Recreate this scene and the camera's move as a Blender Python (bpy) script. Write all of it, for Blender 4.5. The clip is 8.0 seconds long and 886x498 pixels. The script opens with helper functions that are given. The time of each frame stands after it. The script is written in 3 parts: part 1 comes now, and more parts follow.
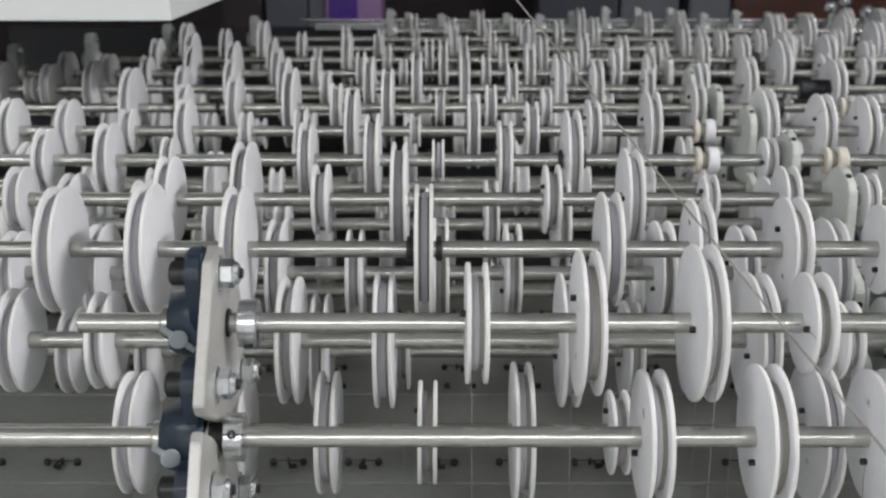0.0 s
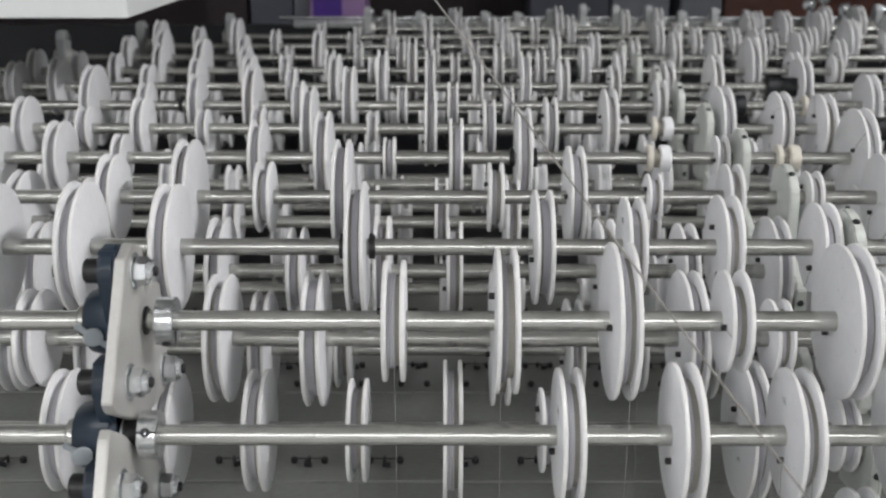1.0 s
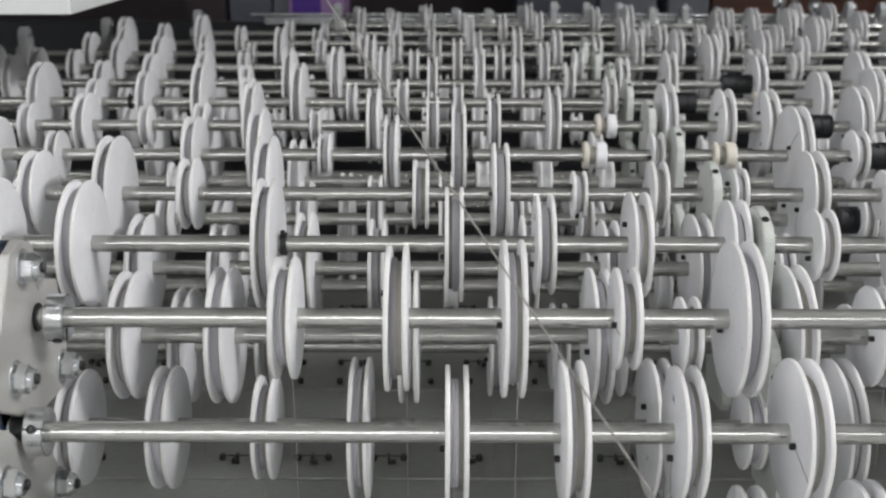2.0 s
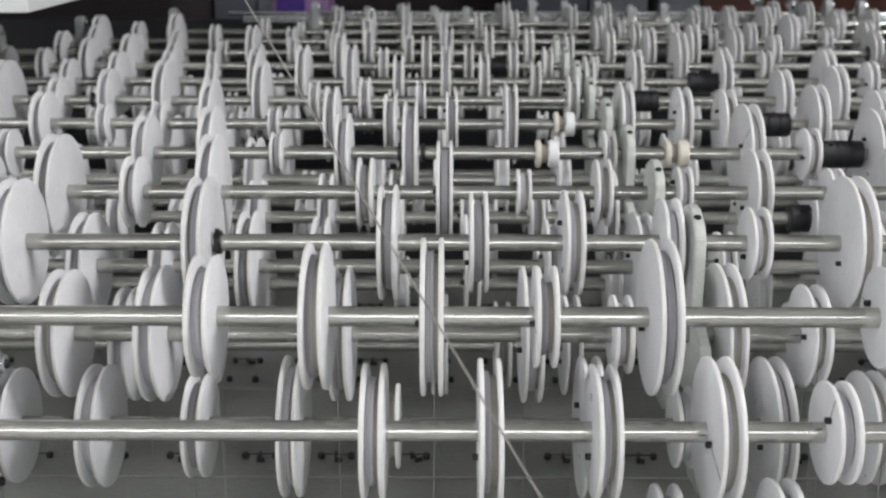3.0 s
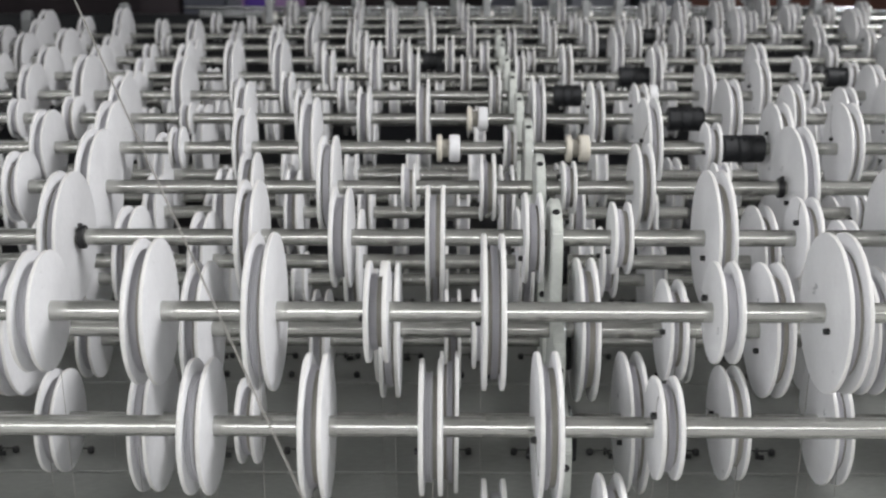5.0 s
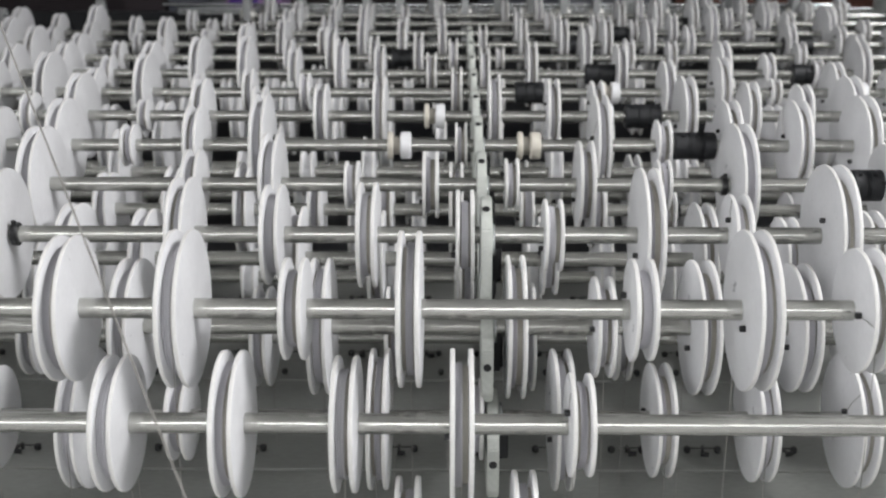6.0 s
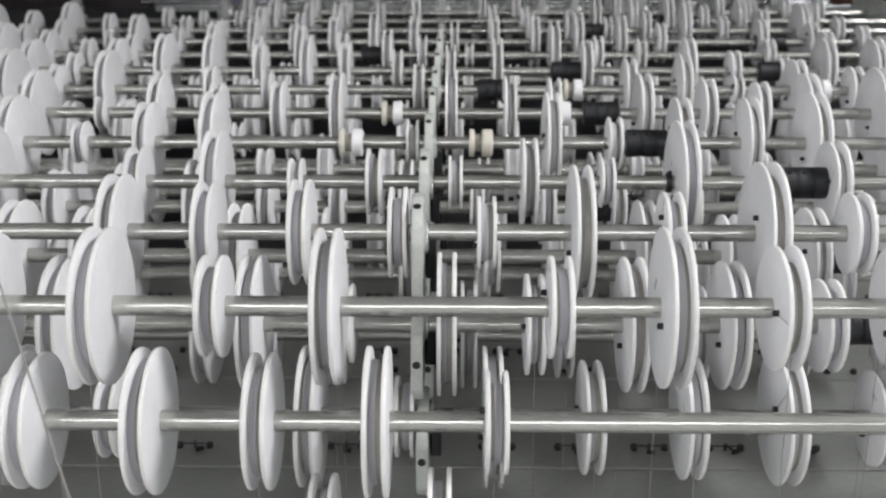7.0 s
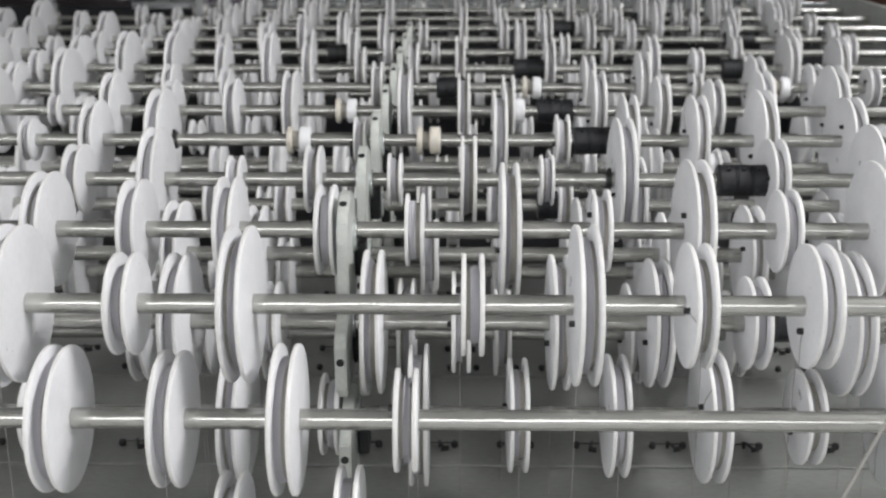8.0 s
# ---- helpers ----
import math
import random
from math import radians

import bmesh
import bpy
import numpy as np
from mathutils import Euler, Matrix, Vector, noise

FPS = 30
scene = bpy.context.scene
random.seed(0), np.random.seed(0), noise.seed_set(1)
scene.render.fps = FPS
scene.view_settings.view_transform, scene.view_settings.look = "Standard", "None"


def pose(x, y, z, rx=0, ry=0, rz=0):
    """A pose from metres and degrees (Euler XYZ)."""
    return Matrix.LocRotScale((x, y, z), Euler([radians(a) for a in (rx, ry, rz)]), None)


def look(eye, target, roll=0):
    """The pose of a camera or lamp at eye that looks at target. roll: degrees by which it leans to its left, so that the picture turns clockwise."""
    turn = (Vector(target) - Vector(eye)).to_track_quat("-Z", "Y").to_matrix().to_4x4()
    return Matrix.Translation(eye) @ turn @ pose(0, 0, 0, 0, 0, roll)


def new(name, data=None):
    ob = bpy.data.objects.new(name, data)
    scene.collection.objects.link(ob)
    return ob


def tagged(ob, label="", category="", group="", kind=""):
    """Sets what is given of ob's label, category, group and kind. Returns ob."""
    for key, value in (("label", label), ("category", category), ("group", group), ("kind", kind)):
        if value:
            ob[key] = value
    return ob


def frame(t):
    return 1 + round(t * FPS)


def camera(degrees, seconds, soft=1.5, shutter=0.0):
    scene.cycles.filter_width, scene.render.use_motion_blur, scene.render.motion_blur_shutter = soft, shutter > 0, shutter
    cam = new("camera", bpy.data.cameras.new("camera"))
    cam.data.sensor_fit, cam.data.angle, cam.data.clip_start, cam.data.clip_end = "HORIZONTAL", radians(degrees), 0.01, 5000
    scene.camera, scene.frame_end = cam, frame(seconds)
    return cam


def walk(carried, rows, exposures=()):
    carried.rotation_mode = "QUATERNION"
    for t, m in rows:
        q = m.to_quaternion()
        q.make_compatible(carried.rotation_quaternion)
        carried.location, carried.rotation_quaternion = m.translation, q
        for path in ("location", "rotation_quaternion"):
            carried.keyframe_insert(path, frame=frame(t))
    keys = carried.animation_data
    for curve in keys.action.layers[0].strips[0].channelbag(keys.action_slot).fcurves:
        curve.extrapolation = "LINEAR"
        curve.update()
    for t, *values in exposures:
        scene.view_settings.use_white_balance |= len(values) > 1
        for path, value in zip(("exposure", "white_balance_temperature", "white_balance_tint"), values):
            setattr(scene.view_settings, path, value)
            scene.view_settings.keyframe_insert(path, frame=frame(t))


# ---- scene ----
cam = camera(42.0, 8.0, soft=2.2)
cam.data.dof.use_dof, cam.data.dof.focus_distance, cam.data.dof.aperture_fstop = True, 1.3, 8.0
METRES, EYE, TILT, LEAN, TURN = 0.70, 1.4, -16.4, 0.0, 0.0
ROWS = [
    (0.0, 0.0, 0.0, 0.0, 0.0, -0.0, 0.0),
    (0.5, 0.0554, 0.0019, 0.0, 0.057, -0.05, -0.038),
    (1.0, 0.12, 0.0039, 0.0, 0.107, -0.107, -0.057),
    (1.5, 0.1955, 0.0069, 0.0, 0.164, -0.183, -0.095),
    (2.0, 0.2772, 0.008, 0.0, 0.22, -0.246, -0.132),
    (3.5, 0.4452, 0.0116, 0.0, 0.353, -0.384, -0.107),
    (4.0, 0.5063, 0.0144, 0.0, 0.416, -0.46, -0.095),
    (4.5, 0.573, 0.015, 0.0, 0.479, -0.517, -0.113),
    (6.0, 0.7574, 0.0157, 0.0, 0.649, -0.712, -0.151),
    (6.5, 0.8153, 0.0189, 0.0, 0.699, -0.775, -0.158),
    (7.0, 0.8749, 0.0192, 0.0, 0.737, -0.838, -0.176),
    (7.5, 0.9324, 0.0206, 0.0, 0.756, -0.888, -0.183),
    (8.0, 0.9995, 0.0228, 0.0, 0.787, -0.951, -0.189),
]
walk(cam, [(t, pose(0, 0, EYE, TILT, LEAN, TURN) @ pose(METRES * x, METRES * y, METRES * z, 90 + pitch, roll, yaw)) for t, x, y, z, yaw, pitch, roll in ROWS],
     exposures=((0.0, -0.11), (3.5, -0.05), (8.0, -0.02)))


# ---------- light ----------
world = bpy.data.worlds.new("room_air")
scene.world = world
world.use_nodes = True
world.node_tree.nodes["Background"].inputs[0].default_value = (0.9, 0.95, 1.0, 1)
world.node_tree.nodes["Background"].inputs[1].default_value = 0.02


def area(name, eye, target, sx, sy, watts, colour):
    lamp = bpy.data.lights.new(name, "AREA")
    lamp.shape, lamp.size, lamp.size_y, lamp.energy, lamp.color = "RECTANGLE", sx, sy, watts, colour
    ob = new(name, lamp)
    ob.matrix_world = look(eye, target)
    return ob


COOL = (0.985, 0.98, 1.0)
area("pendant_light_lamp", (3.55, 0.75, 4.02), (0.6, 0.75, 1.0), 2.0, 0.28, 190, COOL)
area("strip_light_lamp", (-0.2, -6.0, 4.12), (-0.2, -6.0, 0), 8.2, 1.30, 235, COOL)
# fill lamp added on the left to lift the left-facing discs; never in view
area("strip_light_lamp", (-3.1, -1.2, 4.12), (-3.1, -1.2, 0), 1.8, 1.30, 30, COOL)
area("strip_light_lamp", (-0.2, -9.4, 4.12), (-0.2, -9.4, 0), 8.2, 1.30, 235, COOL)


# ---------- materials ----------
def material(name, colour, rough=0.5, metal=0.0, vary=0.08, grain=60.0, bump=0.05, stain=6.0, stretch=(1, 1, 1), coat=0.0, each=0.0, specks=0.0):
    """Base colour with a fine grain and a coarse stain; a little relief."""
    m = bpy.data.materials.new(name)
    m.use_nodes = True
    n, l = m.node_tree.nodes, m.node_tree.links
    b = n["Principled BSDF"]
    b.inputs["Metallic"].default_value = metal
    b.inputs["Coat Weight"].default_value = coat
    geo = n.new("ShaderNodeTexCoord")
    mp = n.new("ShaderNodeMapping")
    mp.inputs["Scale"].default_value = stretch
    l.new(geo.outputs["Object"], mp.inputs[0])
    fine, big = n.new("ShaderNodeTexNoise"), n.new("ShaderNodeTexNoise")
    fine.inputs["Scale"].default_value, fine.inputs["Detail"].default_value = grain, 6
    big.inputs["Scale"].default_value, big.inputs["Detail"].default_value = stain, 4
    l.new(mp.outputs[0], fine.inputs["Vector"])
    l.new(mp.outputs[0], big.inputs["Vector"])
    add = n.new("ShaderNodeMath")
    add.operation = "MULTIPLY_ADD"
    l.new(big.outputs["Fac"], add.inputs[0])
    add.inputs[1].default_value = 1.4
    l.new(fine.outputs["Fac"], add.inputs[2])
    ramp = n.new("ShaderNodeMapRange")
    ramp.inputs["From Min"].default_value, ramp.inputs["From Max"].default_value = 0.8, 1.6
    ramp.inputs["To Min"].default_value, ramp.inputs["To Max"].default_value = 1 - vary, 1 + vary
    l.new(add.outputs[0], ramp.inputs["Value"])
    info = n.new("ShaderNodeObjectInfo")
    per = n.new("ShaderNodeMapRange")
    per.inputs["To Min"].default_value, per.inputs["To Max"].default_value = 1 - each, 1 + each * 0.3
    l.new(info.outputs["Random"], per.inputs["Value"])
    mul = n.new("ShaderNodeMath")
    mul.operation = "MULTIPLY"
    l.new(ramp.outputs[0], mul.inputs[0])
    l.new(per.outputs[0], mul.inputs[1])
    hue = n.new("ShaderNodeHueSaturation")
    hue.inputs["Color"].default_value = (*colour, 1)
    l.new(mul.outputs[0], hue.inputs["Value"])
    out = hue.outputs[0]
    if specks:
        sp = n.new("ShaderNodeTexNoise")
        sp.inputs["Scale"].default_value, sp.inputs["Detail"].default_value = 170, 2
        l.new(geo.outputs["Object"], sp.inputs["Vector"])
        off = n.new("ShaderNodeVectorMath")
        off.operation = "MULTIPLY_ADD"
        l.new(info.outputs["Random"], off.inputs[0])
        off.inputs[1].default_value = (9, 17, 23)
        l.new(geo.outputs["Object"], off.inputs[2])
        l.new(off.outputs[0], sp.inputs["Vector"])
        cut = n.new("ShaderNodeMapRange")
        cut.inputs["From Min"].default_value, cut.inputs["From Max"].default_value = 0.735, 0.79
        cut.inputs["To Max"].default_value = specks
        l.new(sp.outputs["Fac"], cut.inputs["Value"])
        mix = n.new("ShaderNodeMix")
        mix.data_type = "RGBA"
        mix.inputs[7].default_value = (0.12, 0.11, 0.10, 1)
        l.new(cut.outputs[0], mix.inputs[0])
        l.new(out, mix.inputs[6])
        out = mix.outputs[2]
    l.new(out, b.inputs["Base Color"])
    rr = n.new("ShaderNodeMapRange")
    rr.inputs["To Min"].default_value, rr.inputs["To Max"].default_value = rough * 0.75, min(1, rough * 1.25)
    l.new(big.outputs["Fac"], rr.inputs["Value"])
    l.new(rr.outputs[0], b.inputs["Roughness"])
    bp = n.new("ShaderNodeBump")
    bp.inputs["Strength"].default_value, bp.inputs["Distance"].default_value = bump, 0.001
    l.new(fine.outputs["Fac"], bp.inputs["Height"])
    l.new(bp.outputs[0], b.inputs["Normal"])
    return m


WHITE = material("white_plastic", (0.83, 0.83, 0.84), 0.42, vary=0.05, grain=160, stain=22, each=0.10, specks=0.6)
RIM = material("sawn_plastic_edge", (0.80, 0.79, 0.765), 0.5, vary=0.06, grain=220, stain=30, each=0.08)
CREAM = material("cream_plastic", (0.66, 0.62, 0.54), 0.5, vary=0.08, grain=120, stain=30)
HUB = material("spool_plastic", (0.29, 0.275, 0.24), 0.55, vary=0.14, grain=120, each=0.25)
THREAD = material("white_thread", (0.63, 0.622, 0.65), 0.75, vary=0.16, grain=900, bump=0.4, stretch=(6, 1, 1), each=0.2)
STEEL = material("turned_steel", (0.46, 0.46, 0.432), 0.23, 0.78, vary=0.14, grain=180, stain=7, stretch=(0.35, 3, 3), bump=0.003, each=0.18)
BRIGHT = material("bright_zinc", (0.74, 0.76, 0.77), 0.25, 1.0, vary=0.1, grain=150)
ALU = material("milled_aluminium", (0.62, 0.61, 0.58), 0.42, 0.55, vary=0.07, grain=220, stain=14)
GREYBAR = material("grey_green_aluminium", (0.60, 0.62, 0.58), 0.40, 0.1, vary=0.12, grain=180, stain=20)
CASTGREY = material("cast_grey_iron", (0.40, 0.41, 0.41), 0.5, 0.2, vary=0.15, grain=160, bump=0.15)
NAVY = material("navy_cast_paint", (0.008, 0.020, 0.038), 0.5, vary=0.3, grain=220, bump=0.25, coat=0.2)
BLACK = material("black_steel", (0.012, 0.012, 0.013), 0.4, vary=0.3, grain=200)
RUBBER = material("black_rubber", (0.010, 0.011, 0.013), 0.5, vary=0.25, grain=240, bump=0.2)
PANEL = material("grey_sheet_metal", (0.26, 0.268, 0.25), 0.38, 0.25, vary=0.16, grain=70, stain=3, stretch=(1, 2.5, 1))
BOXWHITE = material("white_enamel", (0.86, 0.87, 0.86), 0.4, vary=0.02, grain=50)
WALL = material("dark_wall_paint", (0.035, 0.026, 0.03), 0.8, vary=0.2, grain=20, stain=0.8)
PALE = material("pale_bounce_paint", (0.52, 0.52, 0.52), 0.85, vary=0.05, grain=30, stain=0.6)
MID = material("mid_grey_wall_paint", (0.24, 0.24, 0.24), 0.85, vary=0.05, grain=30, stain=0.6)
DIM = material("white_ceiling_paint", (0.52, 0.52, 0.51), 0.85, vary=0.05, grain=30, stain=0.6)
FLOOR = material("pale_screed", (0.46, 0.46, 0.45), 0.6, vary=0.15, grain=40, stain=1.2)
WOOD = material("red_brown_wood", (0.10, 0.030, 0.016), 0.45, vary=0.35, grain=14, stain=2, stretch=(0.4, 1, 6))
SLATE = material("slate_grey_laminate", (0.085, 0.09, 0.115), 0.6, vary=0.06, grain=30)
GREYLAM = material("light_grey_laminate", (0.21, 0.22, 0.25), 0.6, vary=0.05, grain=30)
LILAC = material("lilac_card", (0.33, 0.20, 0.40), 0.6, vary=0.1, grain=30, stain=8)
VIOLET = material("violet_print", (0.07, 0.025, 0.24), 0.6, vary=0.2, grain=40)


# ---------- helpers for shapes ----------
def mesh_of(name, bm, mat, smooth=True):
    me = bpy.data.meshes.new(name)
    bm.to_mesh(me)
    bm.free()
    me.materials.append(mat)
    if smooth:
        for p in me.polygons:
            p.use_smooth = True
        me.set_sharp_from_angle(angle=radians(35))
    return me


def put(name, me, parent=None, at=(0, 0, 0), turn=(0, 0, 0), label=""):
    ob = new(name, me)
    ob.matrix_basis = pose(*at, *turn)
    if parent:
        ob.parent = parent
    return tagged(ob, label)


def part(name, bm, mat, parent, label="", at=(0, 0, 0), turn=(0, 0, 0), smooth=True):
    return put(name, mesh_of(name, bm, mat, smooth), parent, at, turn, label)


def lathe(profile, seg=40, closed=True):
    """Turns a profile of (x, radius) round the x axis."""
    bm = bmesh.new()
    rings = []
    for x, r in profile:
        if r < 1e-6:
            rings.append([bm.verts.new((x, 0, 0))] * seg)
        else:
            rings.append([bm.verts.new((x, r * math.cos(2 * math.pi * i / seg), r * math.sin(2 * math.pi * i / seg))) for i in range(seg)])
    pairs = list(zip(rings, rings[1:] + rings[:1])) if closed else list(zip(rings, rings[1:]))
    for a, b in pairs:
        for i in range(seg):
            j = (i + 1) % seg
            vs = []
            for v in (a[i], a[j], b[j], b[i]):
                if v not in vs:
                    vs.append(v)
            if len(vs) > 2:
                bm.faces.new(vs)
    bmesh.ops.recalc_face_normals(bm, faces=bm.faces)
    return bm


def rod(length, r, chamfer=0.001, seg=24):
    """A chamfered rod along x from 0."""
    return lathe([(0, 0), (0, r - chamfer), (chamfer, r), (length - chamfer, r), (length, r - chamfer), (length, 0)], seg, False)


def box(x0, x1, y0, y1, z0, z1, bevel=0.0, segs=2):
    bm = bmesh.new()
    bmesh.ops.create_cube(bm, size=1)
    for v in bm.verts:
        v.co = ((x0 + x1) / 2 + v.co.x * (x1 - x0), (y0 + y1) / 2 + v.co.y * (y1 - y0), (z0 + z1) / 2 + v.co.z * (z1 - z0))
    if bevel:
        bmesh.ops.bevel(bm, geom=list(bm.edges), offset=bevel, segments=segs, affect="EDGES", profile=0.6)
    return bm


def slab(outline, x0, x1, bevel=0.001):
    """A plate with an outline in (y, z), from x0 to x1."""
    bm = bmesh.new()
    low = [bm.verts.new((x0, y, z)) for y, z in outline]
    high = [bm.verts.new((x1, y, z)) for y, z in outline]
    bm.faces.new(low)
    bm.faces.new(high)
    for i in range(len(outline)):
        j = (i + 1) % len(outline)
        bm.faces.new((low[i], low[j], high[j], high[i]))
    bmesh.ops.recalc_face_normals(bm, faces=bm.faces)
    if bevel:
        bmesh.ops.bevel(bm, geom=list(bm.edges), offset=bevel, segments=2, affect="EDGES")
    return bm


def join(*bms):
    out = bmesh.new()
    for b in bms:
        me = bpy.data.meshes.new("tmp")
        b.to_mesh(me)
        b.free()
        out.from_mesh(me)
        bpy.data.meshes.remove(me)
    return out


def moved(bm, m):
    bmesh.ops.transform(bm, matrix=m, verts=bm.verts)
    return bm


def thing(name, at, label, category, group="", turn=(0, 0, 0)):
    ob = new(name)
    ob.empty_display_size = 0.02
    ob.matrix_basis = pose(*at, *turn)
    return tagged(ob, label, category, group)


# ---------- the room ----------
X0, X1, Y0, Y1, H = -4.5, 6.0, -11.0, 9.6, 4.2
tagged(put("floor", mesh_of("floor", box(X0, X1, Y0, Y1, -0.1, 0), FLOOR, False)), "pale screed floor of the hall", kind="structure")
tagged(put("ceiling", mesh_of("ceiling", box(X0, X1, Y0, Y1, H, H + 0.1), DIM, False)), "plain white painted ceiling", kind="structure")
# west and east walls are unseen, kept pale to bounce light onto the discs
for nm, bx, mt in (("wall_north", (X0, X1, Y1, Y1 + 0.2, 0, H), WALL), ("wall_south", (X0, X1, Y0 - 0.2, Y0, 0, H), MID),
                   ("wall_west", (X0 - 0.2, X0, Y0, Y1, 0, H), PALE), ("wall_east", (X1, X1 + 0.2, Y0, Y1, 0, H), PALE)):
    tagged(put(nm, mesh_of(nm, box(*bx), mt, False)), "painted wall closing the hall", kind="structure")


def ceiling_light(x, y, sx, sy):
    t = thing("ceiling_light", (x, y, H), "flat white fluorescent ceiling light with metal frame, out of view", "lamp", "ceiling lights")
    part("frame", join(box(-sx / 2 - .03, -sx / 2, -sy / 2 - .03, sy / 2 + .03, -.06, 0), box(sx / 2, sx / 2 + .03, -sy / 2 - .03, sy / 2 + .03, -.06, 0),
                       box(-sx / 2, sx / 2, -sy / 2 - .03, -sy / 2, -.06, 0), box(-sx / 2, sx / 2, sy / 2, sy / 2 + .03, -.06, 0)), ALU, t, smooth=False)
    part("diffuser", box(-sx / 2, sx / 2, -sy / 2, sy / 2, -.03, -.01), GLOW, t, "glowing white diffuser", smooth=False)


GLOW = bpy.data.materials.new("lit_diffuser")
GLOW.use_nodes = True
GLOW.node_tree.nodes["Principled BSDF"].inputs["Emission Color"].default_value = (0.95, 0.98, 1, 1)
GLOW.node_tree.nodes["Principled BSDF"].inputs["Emission Strength"].default_value = 4.0
pendant = thing("pendant_light", (3.55, 0.75, 4.05), "long white tube light hanging from the ceiling", "lamp")
part("housing", box(-.16, .16, -1.03, 1.03, 0.03, .09, .006), ALU, pendant, smooth=False)
part("rod", box(-.01, .01, -.01, .01, .09, H - 4.05), ALU, pendant, smooth=False)
ceiling_light(-0.2, -6.0, 8.2, 1.30)
ceiling_light(-0.2, -9.4, 8.2, 1.30)
# added panel for the left fill lamp, unseen
ceiling_light(-3.1, -1.2, 1.8, 1.30)


def cabinet(x0, x1, y, z1, mat, label, depth=0.5, name="cabinet"):
    t = thing(name, ((x0 + x1) / 2, y, 0), label, "cabinet", "background cabinets")
    w = (x1 - x0) / 2
    part("body", box(-w, w, 0, depth, 0.06, z1, 0.004), mat, t, smooth=False)
    part("plinth", box(-w + .02, w - .02, 0.03, depth, 0, 0.06), BLACK, t, smooth=False)
    part("door", box(-w + .005, w - .005, -0.02, -0.001, 0.08, z1 - .01, 0.003), mat, t, smooth=False)


cabinet(-1.05, -0.86, 5.6, 1.7, WALL, "dark maroon cabinet at the back of the hall")
cabinet(-0.845, -0.64, 5.6, 1.7, SLATE, "slate grey laminate cabinet at the back of the hall")
cabinet(-0.635, -0.56, 5.6, 1.7, GREYLAM, "narrow light grey laminate cabinet beside the slate one")
cabinet(0.70, 1.28, 8.6, 1.6, SLATE, "wide slate grey cabinet against the far wall")
cabinet(1.30, 1.72, 8.6, 1.6, GREYLAM, "light grey cabinet against the far wall")
cabinet(1.80, 2.10, 8.6, 1.6, GREYLAM, "light grey cabinet against the far wall")
cabinet(2.12, 4.70, 8.6, 1.4, WOOD, "long red-brown wooden cabinet against the far wall")
stand = thing("display_stand", (-0.42, 5.5, 0), "lilac display stand with violet print at the back", "display stand")
part("body", box(-.13, .13, 0, .3, 0.05, 1.5, 0.004), LILAC, stand, smooth=False)
part("base", box(-.15, .15, -.02, .32, 0, 0.05, 0.004), BLACK, stand, smooth=False)
part("print", box(-.115, 0.02, -0.004, -0.0005, 0.90, 1.0), VIOLET, stand, "violet printed band", smooth=False)

# white enclosure that hangs over the shafts
hood = thing("white_hood", (-0.507, 2.183, 1.20), "white enamelled box hanging over the shafts", "machine box")
part("body", box(-1.3, 0, 0, 0.62, 0, 0.7, 0.004), BOXWHITE, hood, smooth=False)
part("hanger", box(-0.8, -0.76, 0.3, 0.34, 0.7, H - 1.20), ALU, hood, smooth=False)


# ---------- the machine's base ----------
PZ = 0.60
machine = thing("machine_base", (0.3, 2.5, 0), "grey sheet metal tray on square legs", "machine base")
for x in (-1.75, 1.75):
    for y in (-1.6, 2.0):
        part("leg", box(x - .03, x + .03, y - .03, y + .03, 0, PZ - 0.03, 0.003), ALU, machine, smooth=False)
SEAMS = [0.90, 1.205, 1.512, 1.832, 2.145, 2.46, 2.775, 3.09, 3.405, 3.72, 4.04, 4.36]
for a, b in zip(SEAMS[:6], SEAMS[1:6]):
    part("panel", box(-1.9, 1.9, a - 2.5 + .0025, b - 2.5 - .0025, PZ - 0.03, PZ, 0.002), PANEL, machine, smooth=False)
# black sheet; its colour stands for the deep shade under the rear rows
part("under_tray", box(-1.9, 1.9, 0.9 - 2.5, 4.36 - 2.5, PZ - 0.05, PZ - 0.0305), RUBBER, machine, smooth=False)

# black sheet added to close the back below the beam
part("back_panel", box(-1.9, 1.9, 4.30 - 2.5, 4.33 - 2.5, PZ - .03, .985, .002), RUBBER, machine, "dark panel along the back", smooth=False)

ME_STUD = mesh_of("stud", lathe([(0, 0), (0, .0042), (.002, .0054), (.007, .0054), (.009, .004), (.009, 0)], 12, False), BLACK)
ME_WIRE = mesh_of("wire", rod(0.045, 0.0011, 0.0002, 8), BLACK)
ME_HOOK = mesh_of("hook", join(box(-.002, .002, -.002, .002, 0, .011, .0006), box(-.002, .002, -.020, -.002, .009, .0115, .0006), box(-.002, .010, -.0225, -.020, .004, .0115, .0006)), BLACK)


def hook_pair(x, y, hook):
    t = thing("string_guide", (x, y, PZ), "black stud pair with wire hook on grey panel" if hook else "pair of black studs on the grey panel", "string guide", "string guides")
    for s in (-.0225, .0225):
        put("stud", ME_STUD, t, (s, 0, 0), (0, -90, 0))
    if hook:
        put("wire", ME_WIRE, t, (-.0225, 0, .007))
        put("hook", ME_HOOK, t, (0, 0, 0), (0, 0, random.uniform(-25, 25)))


for k, (y, off, hook) in enumerate(((1.571, -0.006, True), (1.860, 0.030, False), (1.945, 0.025, True), (2.24, 0.0, True))):
    for i in range(-8, 14):
        if (i * 7 + k * 3) % 17 != 4:
            hook_pair(off + 0.113 * i, y, hook)

